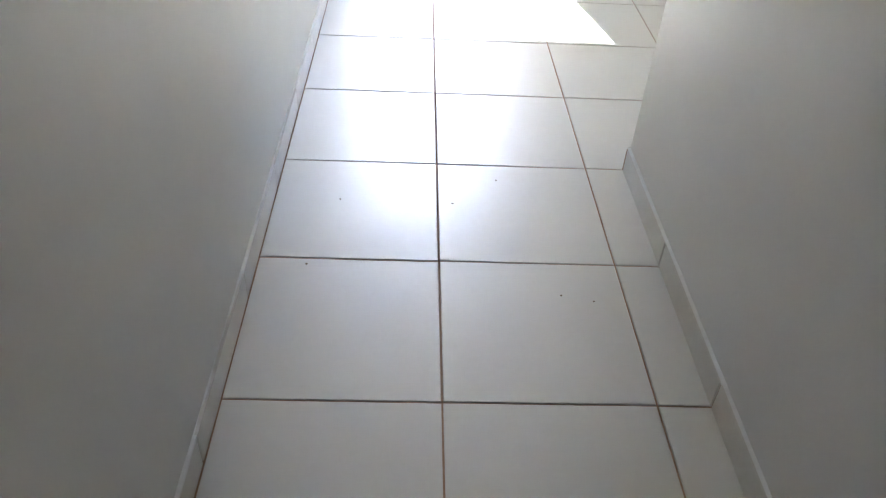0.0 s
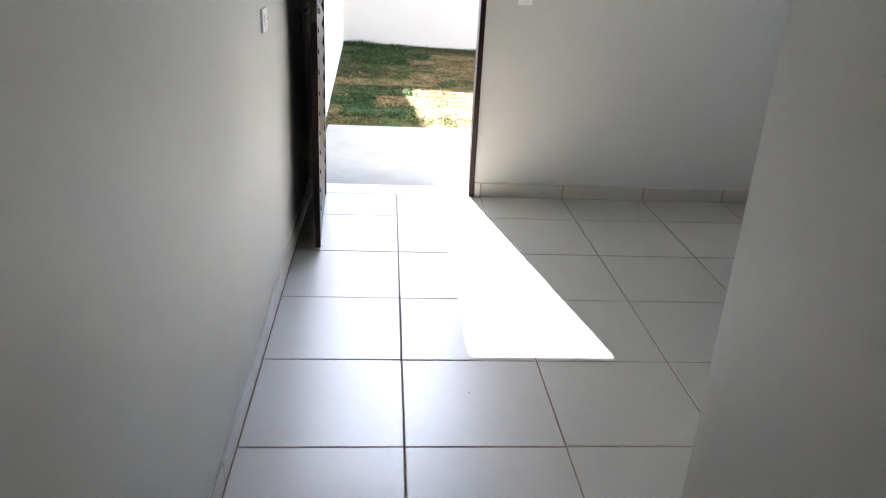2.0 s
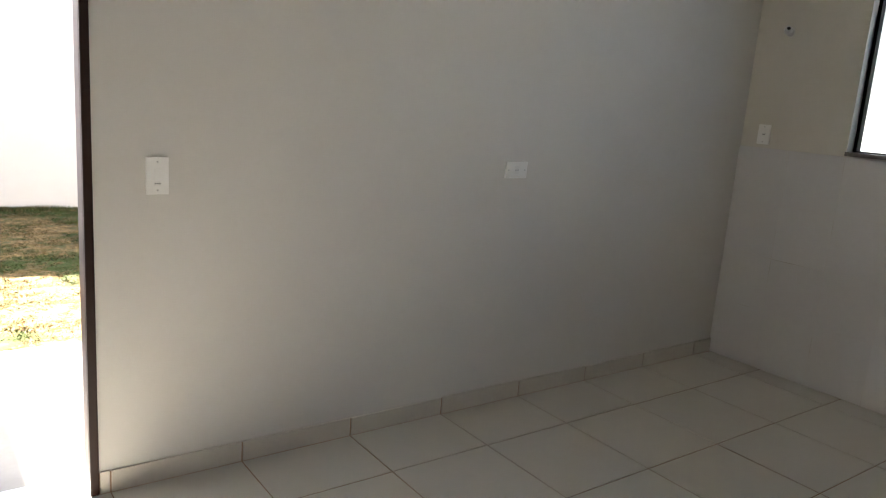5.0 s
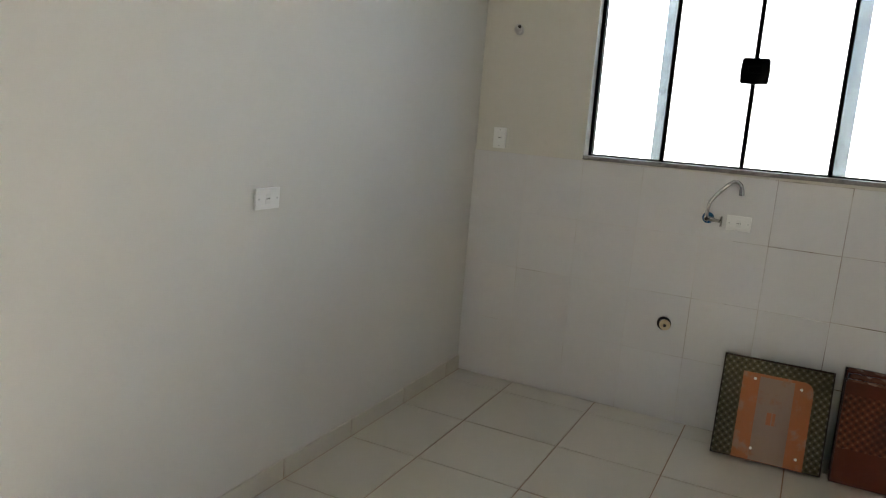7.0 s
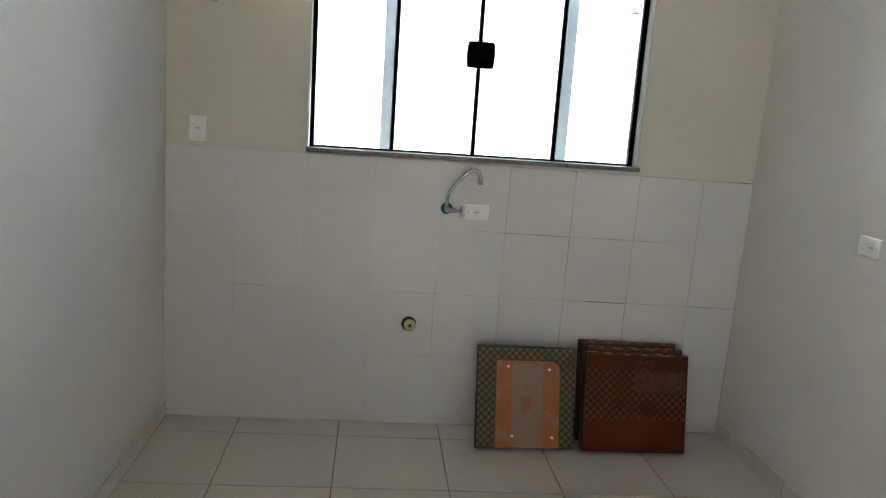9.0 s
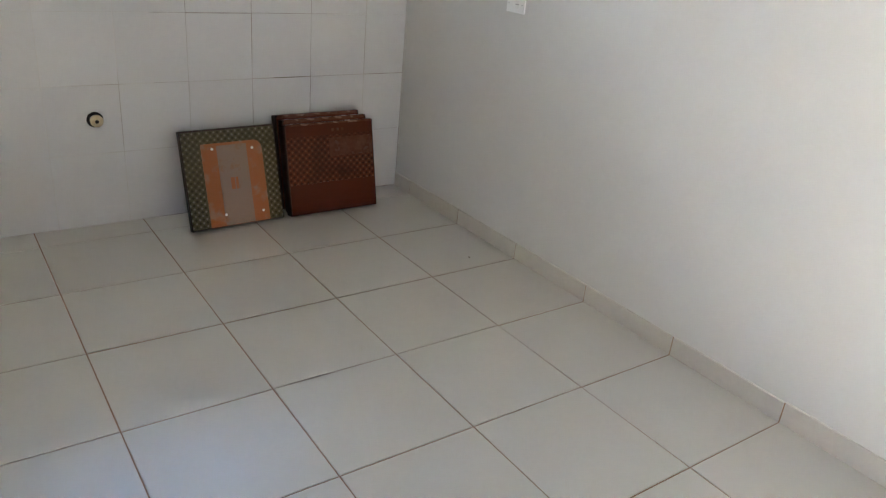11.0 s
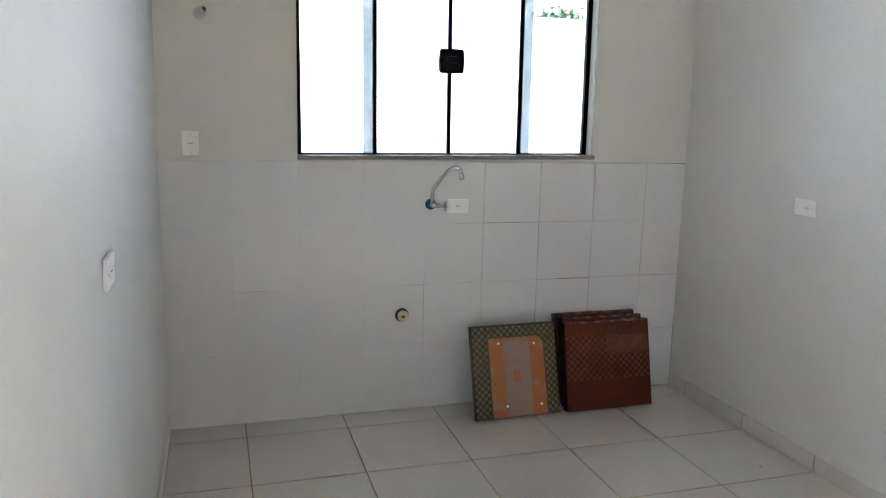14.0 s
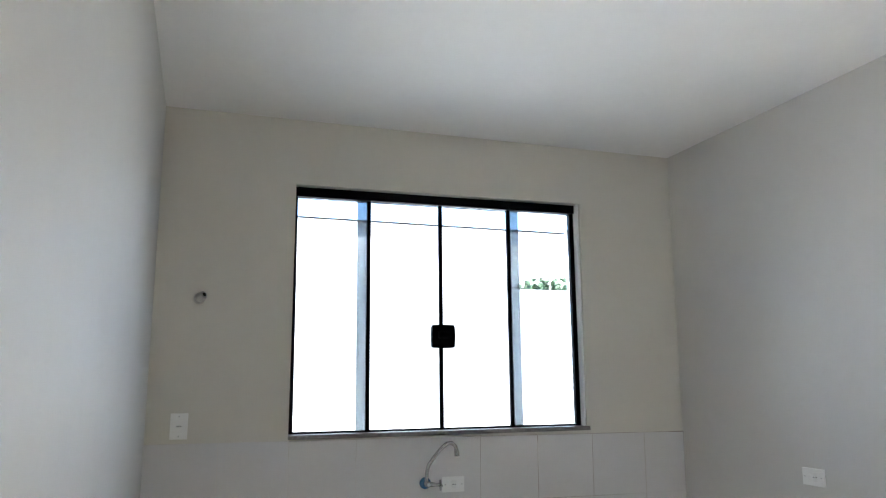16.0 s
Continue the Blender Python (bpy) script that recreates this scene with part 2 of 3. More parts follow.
def box(lo, hi, bevel=0.0, bm=None, turn=None):
    bm = bm or bmesh.new()
    made = bmesh.ops.create_cube(bm, size=1.0)["verts"]
    size, mid = Vector(hi) - Vector(lo), (Vector(hi) + Vector(lo)) / 2
    m = Matrix.LocRotScale(mid, None, size)
    bmesh.ops.transform(bm, matrix=(turn or Matrix()) @ m, verts=made)
    if bevel:
        edges = {e for v in made for e in v.link_edges}
        bmesh.ops.bevel(bm, geom=list(edges), offset=bevel, segments=2, profile=0.6, affect="EDGES")
    return bm


def tube(points, radius, n=14, bm=None, ends=True):
    """A round bar along points; radius may be one number or one for each point."""
    bm = bm or bmesh.new()
    pts = [Vector(p) for p in points]
    radii = radius if hasattr(radius, "__len__") else [radius] * len(pts)
    rings, side = [], None
    for i, p in enumerate(pts):
        d = (pts[min(i + 1, len(pts) - 1)] - pts[max(i - 1, 0)]).normalized()
        side = (side - d * side.dot(d)).normalized() if side else d.orthogonal().normalized()
        up = d.cross(side)
        rings.append([bm.verts.new(p + radii[i] * (side * math.cos(a) + up * math.sin(a))) for a in (2 * math.pi * k / n for k in range(n))])
    for a, b in zip(rings, rings[1:]):
        for k in range(n):
            bm.faces.new((a[k], a[(k + 1) % n], b[(k + 1) % n], b[k]))
    if ends:
        bm.faces.new(rings[0])
        bm.faces.new(rings[-1])
    return bm


def prism(outline, axis, lo, hi):
    """An outline (two coordinates each) drawn out along an axis from lo to hi."""
    bm = bmesh.new()

    def at(p, h):
        return {"x": (h, p[0], p[1]), "y": (p[0], h, p[1]), "z": (p[0], p[1], h)}[axis]

    a, b = [bm.verts.new(at(p, lo)) for p in outline], [bm.verts.new(at(p, hi)) for p in outline]
    bm.faces.new(a)
    bm.faces.new(b)
    for i in range(len(a)):
        j = (i + 1) % len(a)
        bm.faces.new((a[i], a[j], b[j], b[i]))
    return bm


def holed(us, vs, hole, at, near, far):
    """One wall mesh over the grid us x vs without the cell `hole`; at(u, v, depth) gives the place."""
    bm, made = bmesh.new(), {}

    def vert(i, j, d):
        if (i, j, d) not in made:
            made[i, j, d] = bm.verts.new(at(us[i], vs[j], (near, far)[d]))
        return made[i, j, d]

    cells = {(i, j) for i in range(len(us) - 1) for j in range(len(vs) - 1)} - {hole}
    for i, j in cells:
        for d in (0, 1):
            bm.faces.new([vert(i, j, d), vert(i + 1, j, d), vert(i + 1, j + 1, d), vert(i, j + 1, d)])
        for step, a, b in (((0, -1), (i, j), (i + 1, j)), ((1, 0), (i + 1, j), (i + 1, j + 1)), ((0, 1), (i + 1, j + 1), (i, j + 1)), ((-1, 0), (i, j + 1), (i, j))):
            if (i + step[0], j + step[1]) not in cells:
                bm.faces.new([vert(*a, 0), vert(*b, 0), vert(*b, 1), vert(*a, 1)])
    return bm


def setting(name, bm, material, label, category):
    return tagged(part(name, bm, material), label, category, kind="structure")


# ---- the plan ----
TILE, GAP = 0.45, 0.0052
X_K, Y_D, Y_S, X_C = 4.214, -0.118, -2.704, 1.021
TOP, BACK = 2.67, -8.1
DOOR_L, DOOR_R, DOOR_H = 0.055, 0.853, 2.13
WIN_A, WIN_B, WIN_LO, WIN_HI = -0.700, -2.155, 1.222, 2.366
WIN_SLOPE = -0.008  # the opening was built slightly out of level

# floor slab under the tiles
bm = box((-0.15, Y_S - 0.15, -0.15), (X_K + 0.15, 0.03, -0.003))
box((-0.15, BACK - 0.15, -0.15), (X_C + 0.15, Y_S - 0.15, -0.003), bm=bm)
floor = setting("floor", bm, GROUT, "glossy off-white ceramic tile floor with brown grout", "floor")

setting("wall_left", box((-0.15, BACK, 0), (-0.009, 0.03, TOP)), PAINT, "long off-white painted plaster wall beside the open door", "wall")
bm = holed([-0.009, DOOR_L, DOOR_R, X_K + 0.146], [0, DOOR_H, TOP], (1, 0), lambda u, v, d: (u, d, v), Y_D, 0.03)
setting("wall_door", bm, PAINT, "off-white painted plaster wall with the back door", "wall")
bm = holed([Y_S, WIN_B, WIN_A, Y_D], [0, WIN_LO, WIN_HI, TOP], (1, 1), lambda u, v, d: (d, u, v), X_K, X_K + 0.146)
for v in bm.verts:
    if 0.1 < v.co.z < TOP - 0.1:
        v.co.z += WIN_SLOPE * (v.co.y - (WIN_A + WIN_B) / 2)
wall_kitchen = setting("wall_kitchen", bm, BOUNCE_WARM_PAINT, "kitchen wall, tiled below, cream paint above with warm bounce light in its tint", "wall")
setting("wall_side", box((X_C, Y_S - 0.15, 0), (X_K + 0.146, Y_S, TOP)), PAINT, "off-white painted plaster side wall with one socket", "wall")
setting("wall_corridor", box((X_C, BACK, 0), (X_C + 0.15, Y_S - 0.15, TOP)), PAINT, "off-white painted corridor wall ending at a corner", "wall")
# added unseen end wall, set far back to keep its bounce light low
setting("wall_back", box((-0.15, BACK - 0.15, 0), (X_C + 0.15, BACK, TOP)), PAINT, "plain off-white wall added out of view to close the corridor", "wall")
bm = box((-0.15, Y_S - 0.15, TOP), (X_K + 0.146, 0.03, TOP + 0.14))
box((-0.15, BACK - 0.15, TOP), (X_C + 0.15, Y_S - 0.15, TOP + 0.14), bm=bm)
setting("ceiling", bm, CEILING_PAINT, "flat white painted plaster ceiling", "ceiling")

# ---- outside ----
setting("ground", box((-150, -150, -0.4), (150, 150, -0.07)), SOIL, "bare brown soil of the yard and beyond", "ground")
setting("pavement", box((-0.03, 0.03, -0.16), (5.86, 1.47, -0.02), 0.006), CONCRETE, "grey concrete strip outside the back door", "pavement")
setting("side_pavement", box((X_K + 0.146, -8.0, -0.16), (5.86, 0.03, -0.021)), CONCRETE, "grey concrete strip along the house side", "pavement")
# the unseen top outline is shaped to cast the sun patch's left edge
bm = prism([(0.03, -0.2), (6.9, -0.2), (6.9, 3.9), (6.6, 4.22), (6.14, 4.77), (5.75, 5.08), (2.45, 4.63), (0.03, 4.5)], "x", -0.2, 0.0)
for v in bm.verts:
    v.co.x += -0.03 - 0.0226 * (v.co.y - 0.03)
setting("yard_wall_left", bm, OUTER_PAINT, "white rendered boundary wall along the yard, unseen tall top shaped for its shadow", "wall")
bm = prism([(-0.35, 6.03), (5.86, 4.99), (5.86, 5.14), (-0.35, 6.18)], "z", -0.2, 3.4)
setting("yard_wall_back", bm, SHADED_PAINT, "white rendered wall at the end of the yard, shade put into its tan colour", "wall")
setting("boundary_wall", box((5.86, -9.0, -0.2), (6.0, 5.0, 2.13)), CEMENT_PAINT, "weathered white rendered boundary wall outside the kitchen window", "wall")
house = tagged(new("neighbour_house"), "white neighbouring house wall with a dark roof edge", "house")
house.location = (9.0, -3.0, 0)
part("wall", box((0, -9, -0.2), (0.2, 7.5, 3.25)), OUTER_PAINT, house)
part("roof_edge", box((-0.03, -9, 3.25), (0.25, 7.5, 3.263), 0.004), BLACK, house, "thin dark roof edge")

rng = random.Random(4)


SOD_W, SOD_D = 0.60, 0.42
# 0 green, 1 mixed, 2 straw, row by row away from the house
# straw in the near rows also paints in the sun patch's pale yellow
SOD_TONES = ["11222", "20221", "02222", "10212", "22112", "11221", "11210", "10221", "00212", "10112", "01221"]


def sod_tone(x, y):
    """Which strip of sod lies at a place: its row, column and tone."""
    row = min(max(int((y - 1.472) / SOD_D), 0), 10)
    col = min(max(int((x + 0.30 + 0.27 * (row % 2)) / SOD_W), 0), 4)
    return row, col, int(SOD_TONES[row][col])


def grass():
    verts, faces, tones = [], [], []
    for _ in range(85000):
        x, y = rng.uniform(-0.16, 2.4), rng.uniform(1.475, 6.0)
        if x < -0.025 - 0.0226 * y or y > 5.97 - 0.168 * (x + 0.16):
            continue
        lump = noise.noise((x * 3, y * 3, 0.0))
        ragged = (x + 0.06 * noise.noise((x * 8, y * 8, 4.0)), y + 0.07 * noise.noise((x * 7, y * 7, 9.0)))
        tone = sod_tone(*ragged)[2]
        h, a, lean = (2.6 if y > 5.72 - 0.168 * x else 1.0) * rng.uniform(0.006, 0.017) * (1 + 0.7 * lump) * (1.3 - 0.3 * tone), rng.uniform(0, 6.283), rng.uniform(0.005, 0.035)
        w = rng.uniform(0.003, 0.006)
        b = rng.uniform(0, 6.283)
        z, n = -0.052, len(verts)
        verts += [(x - w * math.cos(a), y - w * math.sin(a), z), (x + w * math.cos(a), y + w * math.sin(a), z),
                  (x + lean * math.cos(b), y + lean * math.sin(b), z + h)]
        faces.append((n, n + 1, n + 2))
        tones.append(tone if rng.random() < 0.8 else rng.randrange(3))
    me = bpy.data.meshes.new("lawn")
    me.from_pydata(verts, [], faces)
    for m in TURFS:
        me.materials.append(m)
    me.polygons.foreach_set("material_index", tones)
    return tagged(new("lawn", me), "patchy green and straw-coloured turf lawn", "grass", kind="stuff")


grass()
bed = setting("turf_bed", box((-0.16, 1.472, -0.2), (3.1, 6.05, -0.062)), SOIL, "soil bed with laid strips of turf", "ground")


def sod(row, col, tone):
    """One laid strip of turf with an uneven top and ragged edges."""
    x0, y0 = -0.30 - 0.27 * (row % 2) + SOD_W * col, 1.472 + SOD_D * row
    bm = bmesh.new()
    bmesh.ops.create_grid(bm, x_segments=12, y_segments=8, size=0.5)
    for v in bm.verts:
        u, w = v.co.x + 0.5, v.co.y + 0.5
        x, y = x0 + u * SOD_W, y0 + w * SOD_D
        edge = min(u, 1 - u, w * 0.7, (1 - w) * 0.7)
        x += 0.035 * noise.noise((x * 8, y * 8, 4.0))
        y += 0.035 * noise.noise((x * 7, y * 7, 9.0)) if row else 0.012 * abs(noise.noise((x * 9, y * 7, 9.0)))
        v.co = (max(x, -0.055 - 0.0226 * y), y, -0.050 + 0.009 * noise.noise((x * 12, y * 12, 1.0)) - (0.012 if edge < 0.02 else 0.0))
    part("sod", bm, TURFS[tone], bed)


for row in range(11):
    for col in range(5):
        sod(row, col, int(SOD_TONES[row][col]))


def shrub():
    """Only the leafy top shows over the boundary wall."""
    thing = tagged(new("shrub"), "green leafy shrub behind the boundary wall", "shrub")
    thing.location = (6.45, -3.05, -0.07)
    for k in range(4):
        a = k * 1.7
        part("stem", tube([(0, 0, 0), (0.05 * math.cos(a), 0.06 * math.sin(a), 1.2), (0.1 * math.cos(a), 0.16 * math.sin(a), 2.2)], [0.02, 0.014, 0.006], 7), BARK, thing, "woody stem")
    bm = bmesh.new()
    for _ in range(2600):
        p = Vector((rng.gauss(0, 0.12), rng.uniform(-0.24, 0.24), 1.70 + 0.62 * rng.random() ** 0.6 + 0.05 * math.sin(9 * len(bm.verts))))
        m = Matrix.Translation(p) @ Euler((rng.uniform(-1, 1), rng.uniform(-1, 1), rng.uniform(0, 6.28))).to_matrix().to_4x4()
        s = rng.uniform(0.024, 0.046)
        vs = [bm.verts.new(m @ Vector(q) * 1.0) for q in ((0, -s, 0), (s * 0.35, -s * 0.2, s * 0.12), (0, s, 0), (-s * 0.35, -s * 0.2, s * 0.12))]
        bm.faces.new(vs)
    part("foliage", bm, LEAF, thing, "small pointed green leaves")


shrub()


# ---- the back door ----
def door():
    root = tagged(new("door_1"), "open dark brown louvred steel door in its frame", "door", kind="structure")
    frame_part = new("door_frame")
    frame_part.parent = root
    for x0, x1, f0, f1 in ((DOOR_L, DOOR_L + 0.016, 0.028, 0.071), (DOOR_R - 0.016, DOOR_R, 0.837, 0.864)):
        bm = box((x0, Y_D + 0.001, 0), (x1, -0.045, DOOR_H - 0.016), 0.002)
        box((f0, Y_D - 0.014, 0), (f1, Y_D, DOOR_H + 0.02), 0.003, bm=bm)
        part("jamb", bm, BROWN, frame_part)
    bm = box((DOOR_L, Y_D + 0.001, DOOR_H - 0.016), (DOOR_R, -0.045, DOOR_H), 0.002)
    box((0.071, Y_D - 0.014, DOOR_H - 0.02), (0.837, Y_D, DOOR_H + 0.02), 0.003, bm=bm)
    part("head", bm, BROWN, frame_part)
    leaf = new("leaf")
    leaf.parent = root
    leaf.matrix_basis = pose(0.0625, Y_D - 0.020, 0.012, 0, 0, -87.2)
    wide, high, thick = 0.765, 2.085, 0.0125
    part("stile", box((0, -thick, 0), (0.06, thick + 0.006, high), 0.003), BROWN, leaf)
    part("stile", box((wide - 0.06, -thick, 0), (wide, thick, high), 0.003), BROWN, leaf)
    part("rail", box((0.06, -thick, 0), (wide - 0.06, thick, 0.14), 0.003), BROWN, leaf)
    part("rail", box((0.06, -thick, high - 0.09), (wide - 0.06, thick, high), 0.003), BROWN, leaf)
    part("back_panel", box((0.06, -thick + 0.002, 0.14), (wide - 0.06, -thick + 0.006, high - 0.09)), BROWN, leaf)
    pitch = 0.083
    me = None
    count = int((high - 0.23) / pitch)
    for k in range(count):
        z = 0.14 + 0.01 + k * pitch
        if me is None:
            me = mesh_of(prism([(-0.010, 0.078), (-0.006, 0.080), (0.017, 0.014), (0.017, 0.004), (0.011, 0.0), (-0.010, 0.006)], "x", 0.06, wide - 0.06), "slat", BROWN)
        ob = new("slat", me)
        ob.parent, ob.location = leaf, (0, 0, z)
    part("lock_plate", box((wide - 0.0005, -0.011, 0.945), (wide + 0.0025, 0.011, 1.115), 0.001), BRASS, leaf, "worn brass lock plate")
    part("latch_bolt", box((wide, -0.006, 1.035), (wide + 0.010, 0.006, 1.060), 0.002), BRASS, leaf)
    for s in (1, -1):
        x = wide - 0.035
        part("rosette", tube([(x, s * thick, 1.048), (x, s * (thick + 0.009), 1.048)], 0.024, 20), STEEL, leaf)
        bm = tube([(x, s * thick, 1.048), (x, s * (thick + 0.046), 1.048), (x - 0.012, s * (thick + 0.052), 1.048), (x - 0.09, s * (thick + 0.050), 1.046)], [0.009, 0.009, 0.009, 0.008], 12)
        part("lever_handle", bm, STEEL, leaf, "steel lever handle", True)
        part("cylinder_lock", tube([(x, s * thick, 0.985), (x, s * (thick + 0.012), 0.985)], 0.013, 16), STEEL, leaf)
    x = wide - 0.035
    part("key", box((x - 0.002, -thick - 0.032, 0.979), (x + 0.002, -thick - 0.012, 0.992), 0.001), RED, leaf, "key with a red head")
    bm = tube([(x, -thick - 0.04, 0.976), (x, -thick - 0.042, 0.95), (x, -thick - 0.038, 0.93)], 0.003, 8)
    box((x - 0.002, -thick - 0.046, 0.90), (x + 0.002, -thick - 0.034, 0.932), 0.002, bm=bm)
    part("key_ring", bm, BLACK, leaf)
    for z in (0.25, 1.04, 1.85):
        part("hinge", tube([(-0.006, -0.006, z - 0.04), (-0.006, -0.006, z + 0.04)], 0.007, 10), BROWN, leaf)


door()
setting("door_sill", box((DOOR_L, Y_D - 0.006, -0.03), (DOOR_R, 0.034, 0.001), 0.001), PALE_STONE, "polished pale grey granite door sill", "sill")


# ---- the kitchen window ----
WIN_MID = Vector((X_K, (WIN_A + WIN_B) / 2, 1.8))
WIN_TURN = Matrix.Translation(WIN_MID) @ Matrix.Rotation(math.atan(WIN_SLOPE), 4, "X") @ Matrix.Translation(-WIN_MID)


def window():
    root = tagged(new("window_1"), "four-pane sliding window with black aluminium frame", "window", kind="structure")
    root.matrix_basis = WIN_TURN
    x0, x1 = 4.262, 4.300
    a, b, lo, hi = WIN_A - 0.002, WIN_B + 0.011, 1.242, WIN_HI - 0.002
    bm = box((x0 - 0.012, b, hi - 0.044), (x1 + 0.01, a, hi), 0.002)
    box((x0, b, lo), (x1, b + 0.023, hi - 0.044), 0.002, bm=bm)
    box((x0, a - 0.018, lo), (x1, a, hi - 0.044), 0.002, bm=bm)
    box((x0, b + 0.023, lo), (x1, a - 0.013, lo + 0.008), 0.001, bm=bm)
    part("window_frame", bm, BLACK, root)
    part("reveal_trim", box((X_K + 0.012, WIN_B + 0.001, lo), (X_K + 0.146, b, hi)), WHITE, root, "white plastered jamb strip")
    edges = [a - 0.013, -1.058, -1.416, -1.778, b + 0.023]
    for k in range(4):
        x = 4.274 if k in (1, 2) else 4.288
        pane = part("pane", box((x, edges[k + 1], lo + 0.008), (x + 0.006, edges[k], hi - 0.044)), PANE, root)
        pane.visible_shadow = False
    for y in edges[1:4]:
        part("stile", box((4.268, y - 0.0095, lo + 0.004), (4.284, y + 0.0095, hi - 0.044), 0.001), BLACK, root, "thin black edge profile")
    for y0, y1 in ((-1.051, -1.004), (-1.838, -1.785)):
        strip = part("overlap_strip", box((4.2805, min(y0, y1), lo + 0.008), (4.2865, max(y0, y1), hi - 0.044)), STRIP_GLASS, root, "bluish overlap of two glass panes")
        strip.visible_shadow = False
    bm = bmesh.new()
    pts = [(-1.476, -0.061), (-1.480, -0.006), (-1.476, 0.049), (-1.419, 0.051), (-1.362, 0.049), (-1.358, -0.006), (-1.362, -0.061), (-1.419, -0.063)]
    bm = prism([(y + 0.0, 1.683 + z) for y, z in pts], "x", 4.240, 4.268)
    bmesh.ops.bevel(bm, geom=list(bm.edges), offset=0.004, segments=2, affect="EDGES")
    latch = part("latch", bm, BLACK, root, "square black window latch")
    part("latch_thumb", box((4.232, -1.446, 1.668), (4.242, -1.392, 1.698), 0.003), BLACK, latch)


window()
setting("window_sill", box((X_K - 0.014, WIN_B - 0.006, WIN_LO), (4.39, WIN_A + 0.006, 1.242), 0.002, turn=WIN_TURN), STONE, "speckled grey granite window sill", "sill")


# ---- switches and sockets ----
def wall_plate(name, wide, high, inserts, label, category, m):
    """A plate with its face towards -y. inserts: (x, z, wide, high, kind)."""
    root = tagged(new(name), label, category, group="electric plates on the walls")
    root.matrix_basis = m
    part("plate", box((-wide / 2, -0.009, -high / 2), (wide / 2, 0.0, high / 2), 0.0025), WHITE, root)
    for x, z, w, h, kind in inserts:
        module = part("rocker" if kind == "rocker" else "socket_face", box((x - w / 2, -0.0108 if kind == "rocker" else -0.0105, z - h / 2), (x + w / 2, -0.008, z + h / 2), 0.0012), WHITE if kind == "rocker" else SOCKET, root)
        if kind != "rocker":
            for dx in (-0.007, 0.0, 0.007):
                part("pin_hole", tube([(x + dx, -0.0108, z), (x + dx, -0.0100, z)], 0.0022, 8), DARK, module)
    for s in (-1, 1):
        off = (0, s * high * 0.38) if high > wide else (s * wide * 0.38, 0)
        part("screw_cap", tube([(off[0], -0.0088, off[1]), (off[0], -0.0100, off[1])], 0.003, 8), GREY, root)
    return root


wall_plate("light_switch", 0.070, 0.118, [(0, 0.018, 0.020, 0.012, "rocker"), (0, -0.002, 0.020, 0.012, "rocker"), (0, -0.024, 0.020, 0.016, "socket")],
           "white upright switch plate beside the back door", "switch", pose(1.054, Y_D, 1.053))
wall_plate("wall_socket", 0.120, 0.072, [(0.0, 0, 0.024, 0.034, "socket")], "white socket plate on the door wall", "socket", pose(2.556, Y_D - 0.001, 1.073, 2.5))
wall_plate("light_switch", 0.095, 0.072, [(0.0, 0, 0.040, 0.034, "rocker")],
           "white switch plate on the wall behind the open door", "switch", pose(-0.009, -1.448, 1.019, 0, 0, 90))
wall_plate("wall_socket", 0.070, 0.106, [(0, 0.0, 0.022, 0.014, "socket"), (0, 0.024, 0.020, 0.010, "rocker")], "white upright socket plate above the wall tiles", "socket", pose(X_K, -0.250, 1.283, 0, 0, -90))
wall_plate("wall_socket", 0.105, 0.068, [(0.0, 0, 0.022, 0.034, "socket"), (0.03, 0, 0.012, 0.014, "rocker")], "white socket plate beside the kitchen tap", "socket", pose(X_K - 0.006, -1.452, 1.002, 0, 0, -90))
wall_plate("wall_socket", 0.112, 0.068, [(0.012, 0, 0.022, 0.034, "socket"), (-0.02, 0, 0.018, 0.02, "rocker")], "white socket plate on the side wall", "socket", pose(3.352, Y_S, 1.083, 0, 0, 180))


# ---- tap, drain and pipe stub ----
def tap():
    x = X_K - 0.006
    root = tagged(new("kitchen_tap"), "chrome gooseneck kitchen tap on the tiled wall", "tap")
    root.matrix_basis = Matrix.Translation((x, -1.318, 1.012))
    part("flange", tube([(0.0, 0, 0), (-0.006, 0, 0), (-0.014, 0, 0)], [0.026, 0.026, 0.016], 24), BLUE, root, "wall flange with blue plastic cover", True)
    part("body", tube([(-0.010, 0, 0), (-0.050, 0, 0), (-0.060, 0, 0)], [0.012, 0.013, 0.009], 16), CHROME, root, "", True)
    valve = part("valve", tube([(-0.038, 0, 0), (-0.038, -0.030, -0.004), (-0.038, -0.036, -0.005), (-0.038, -0.056, -0.007)], [0.010, 0.011, 0.007, 0.008], 14), CHROME, root, "", True)
    bm = tube([(-0.038, -0.062, 0.016), (-0.038, -0.062, -0.030)], [0.005, 0.005], 10)
    tube([(-0.015, -0.062, -0.007), (-0.061, -0.062, -0.007)], [0.005, 0.005], 10, bm=bm)
    part("cross_handle", bm, CHROME, valve, "four-armed chrome handle", True)
    pts = [(-0.038, 0.004, 0.006), (-0.038, 0.003, 0.045), (-0.039, -0.004, 0.078), (-0.042, -0.026, 0.110), (-0.045, -0.049, 0.138),
           (-0.048, -0.071, 0.162), (-0.052, -0.091, 0.176), (-0.056, -0.112, 0.177), (-0.060, -0.127, 0.163), (-0.062, -0.132, 0.142)]
    part("spout", tube(pts, 0.0085, 12), CHROME, root, "curved chrome spout", True)
    end = Vector(pts[-1])
    part("aerator", tube([end + Vector((0, 0.001, 0.006)), end + Vector((0, -0.001, -0.022))], [0.011, 0.012], 16), CHROME, root, "", True)


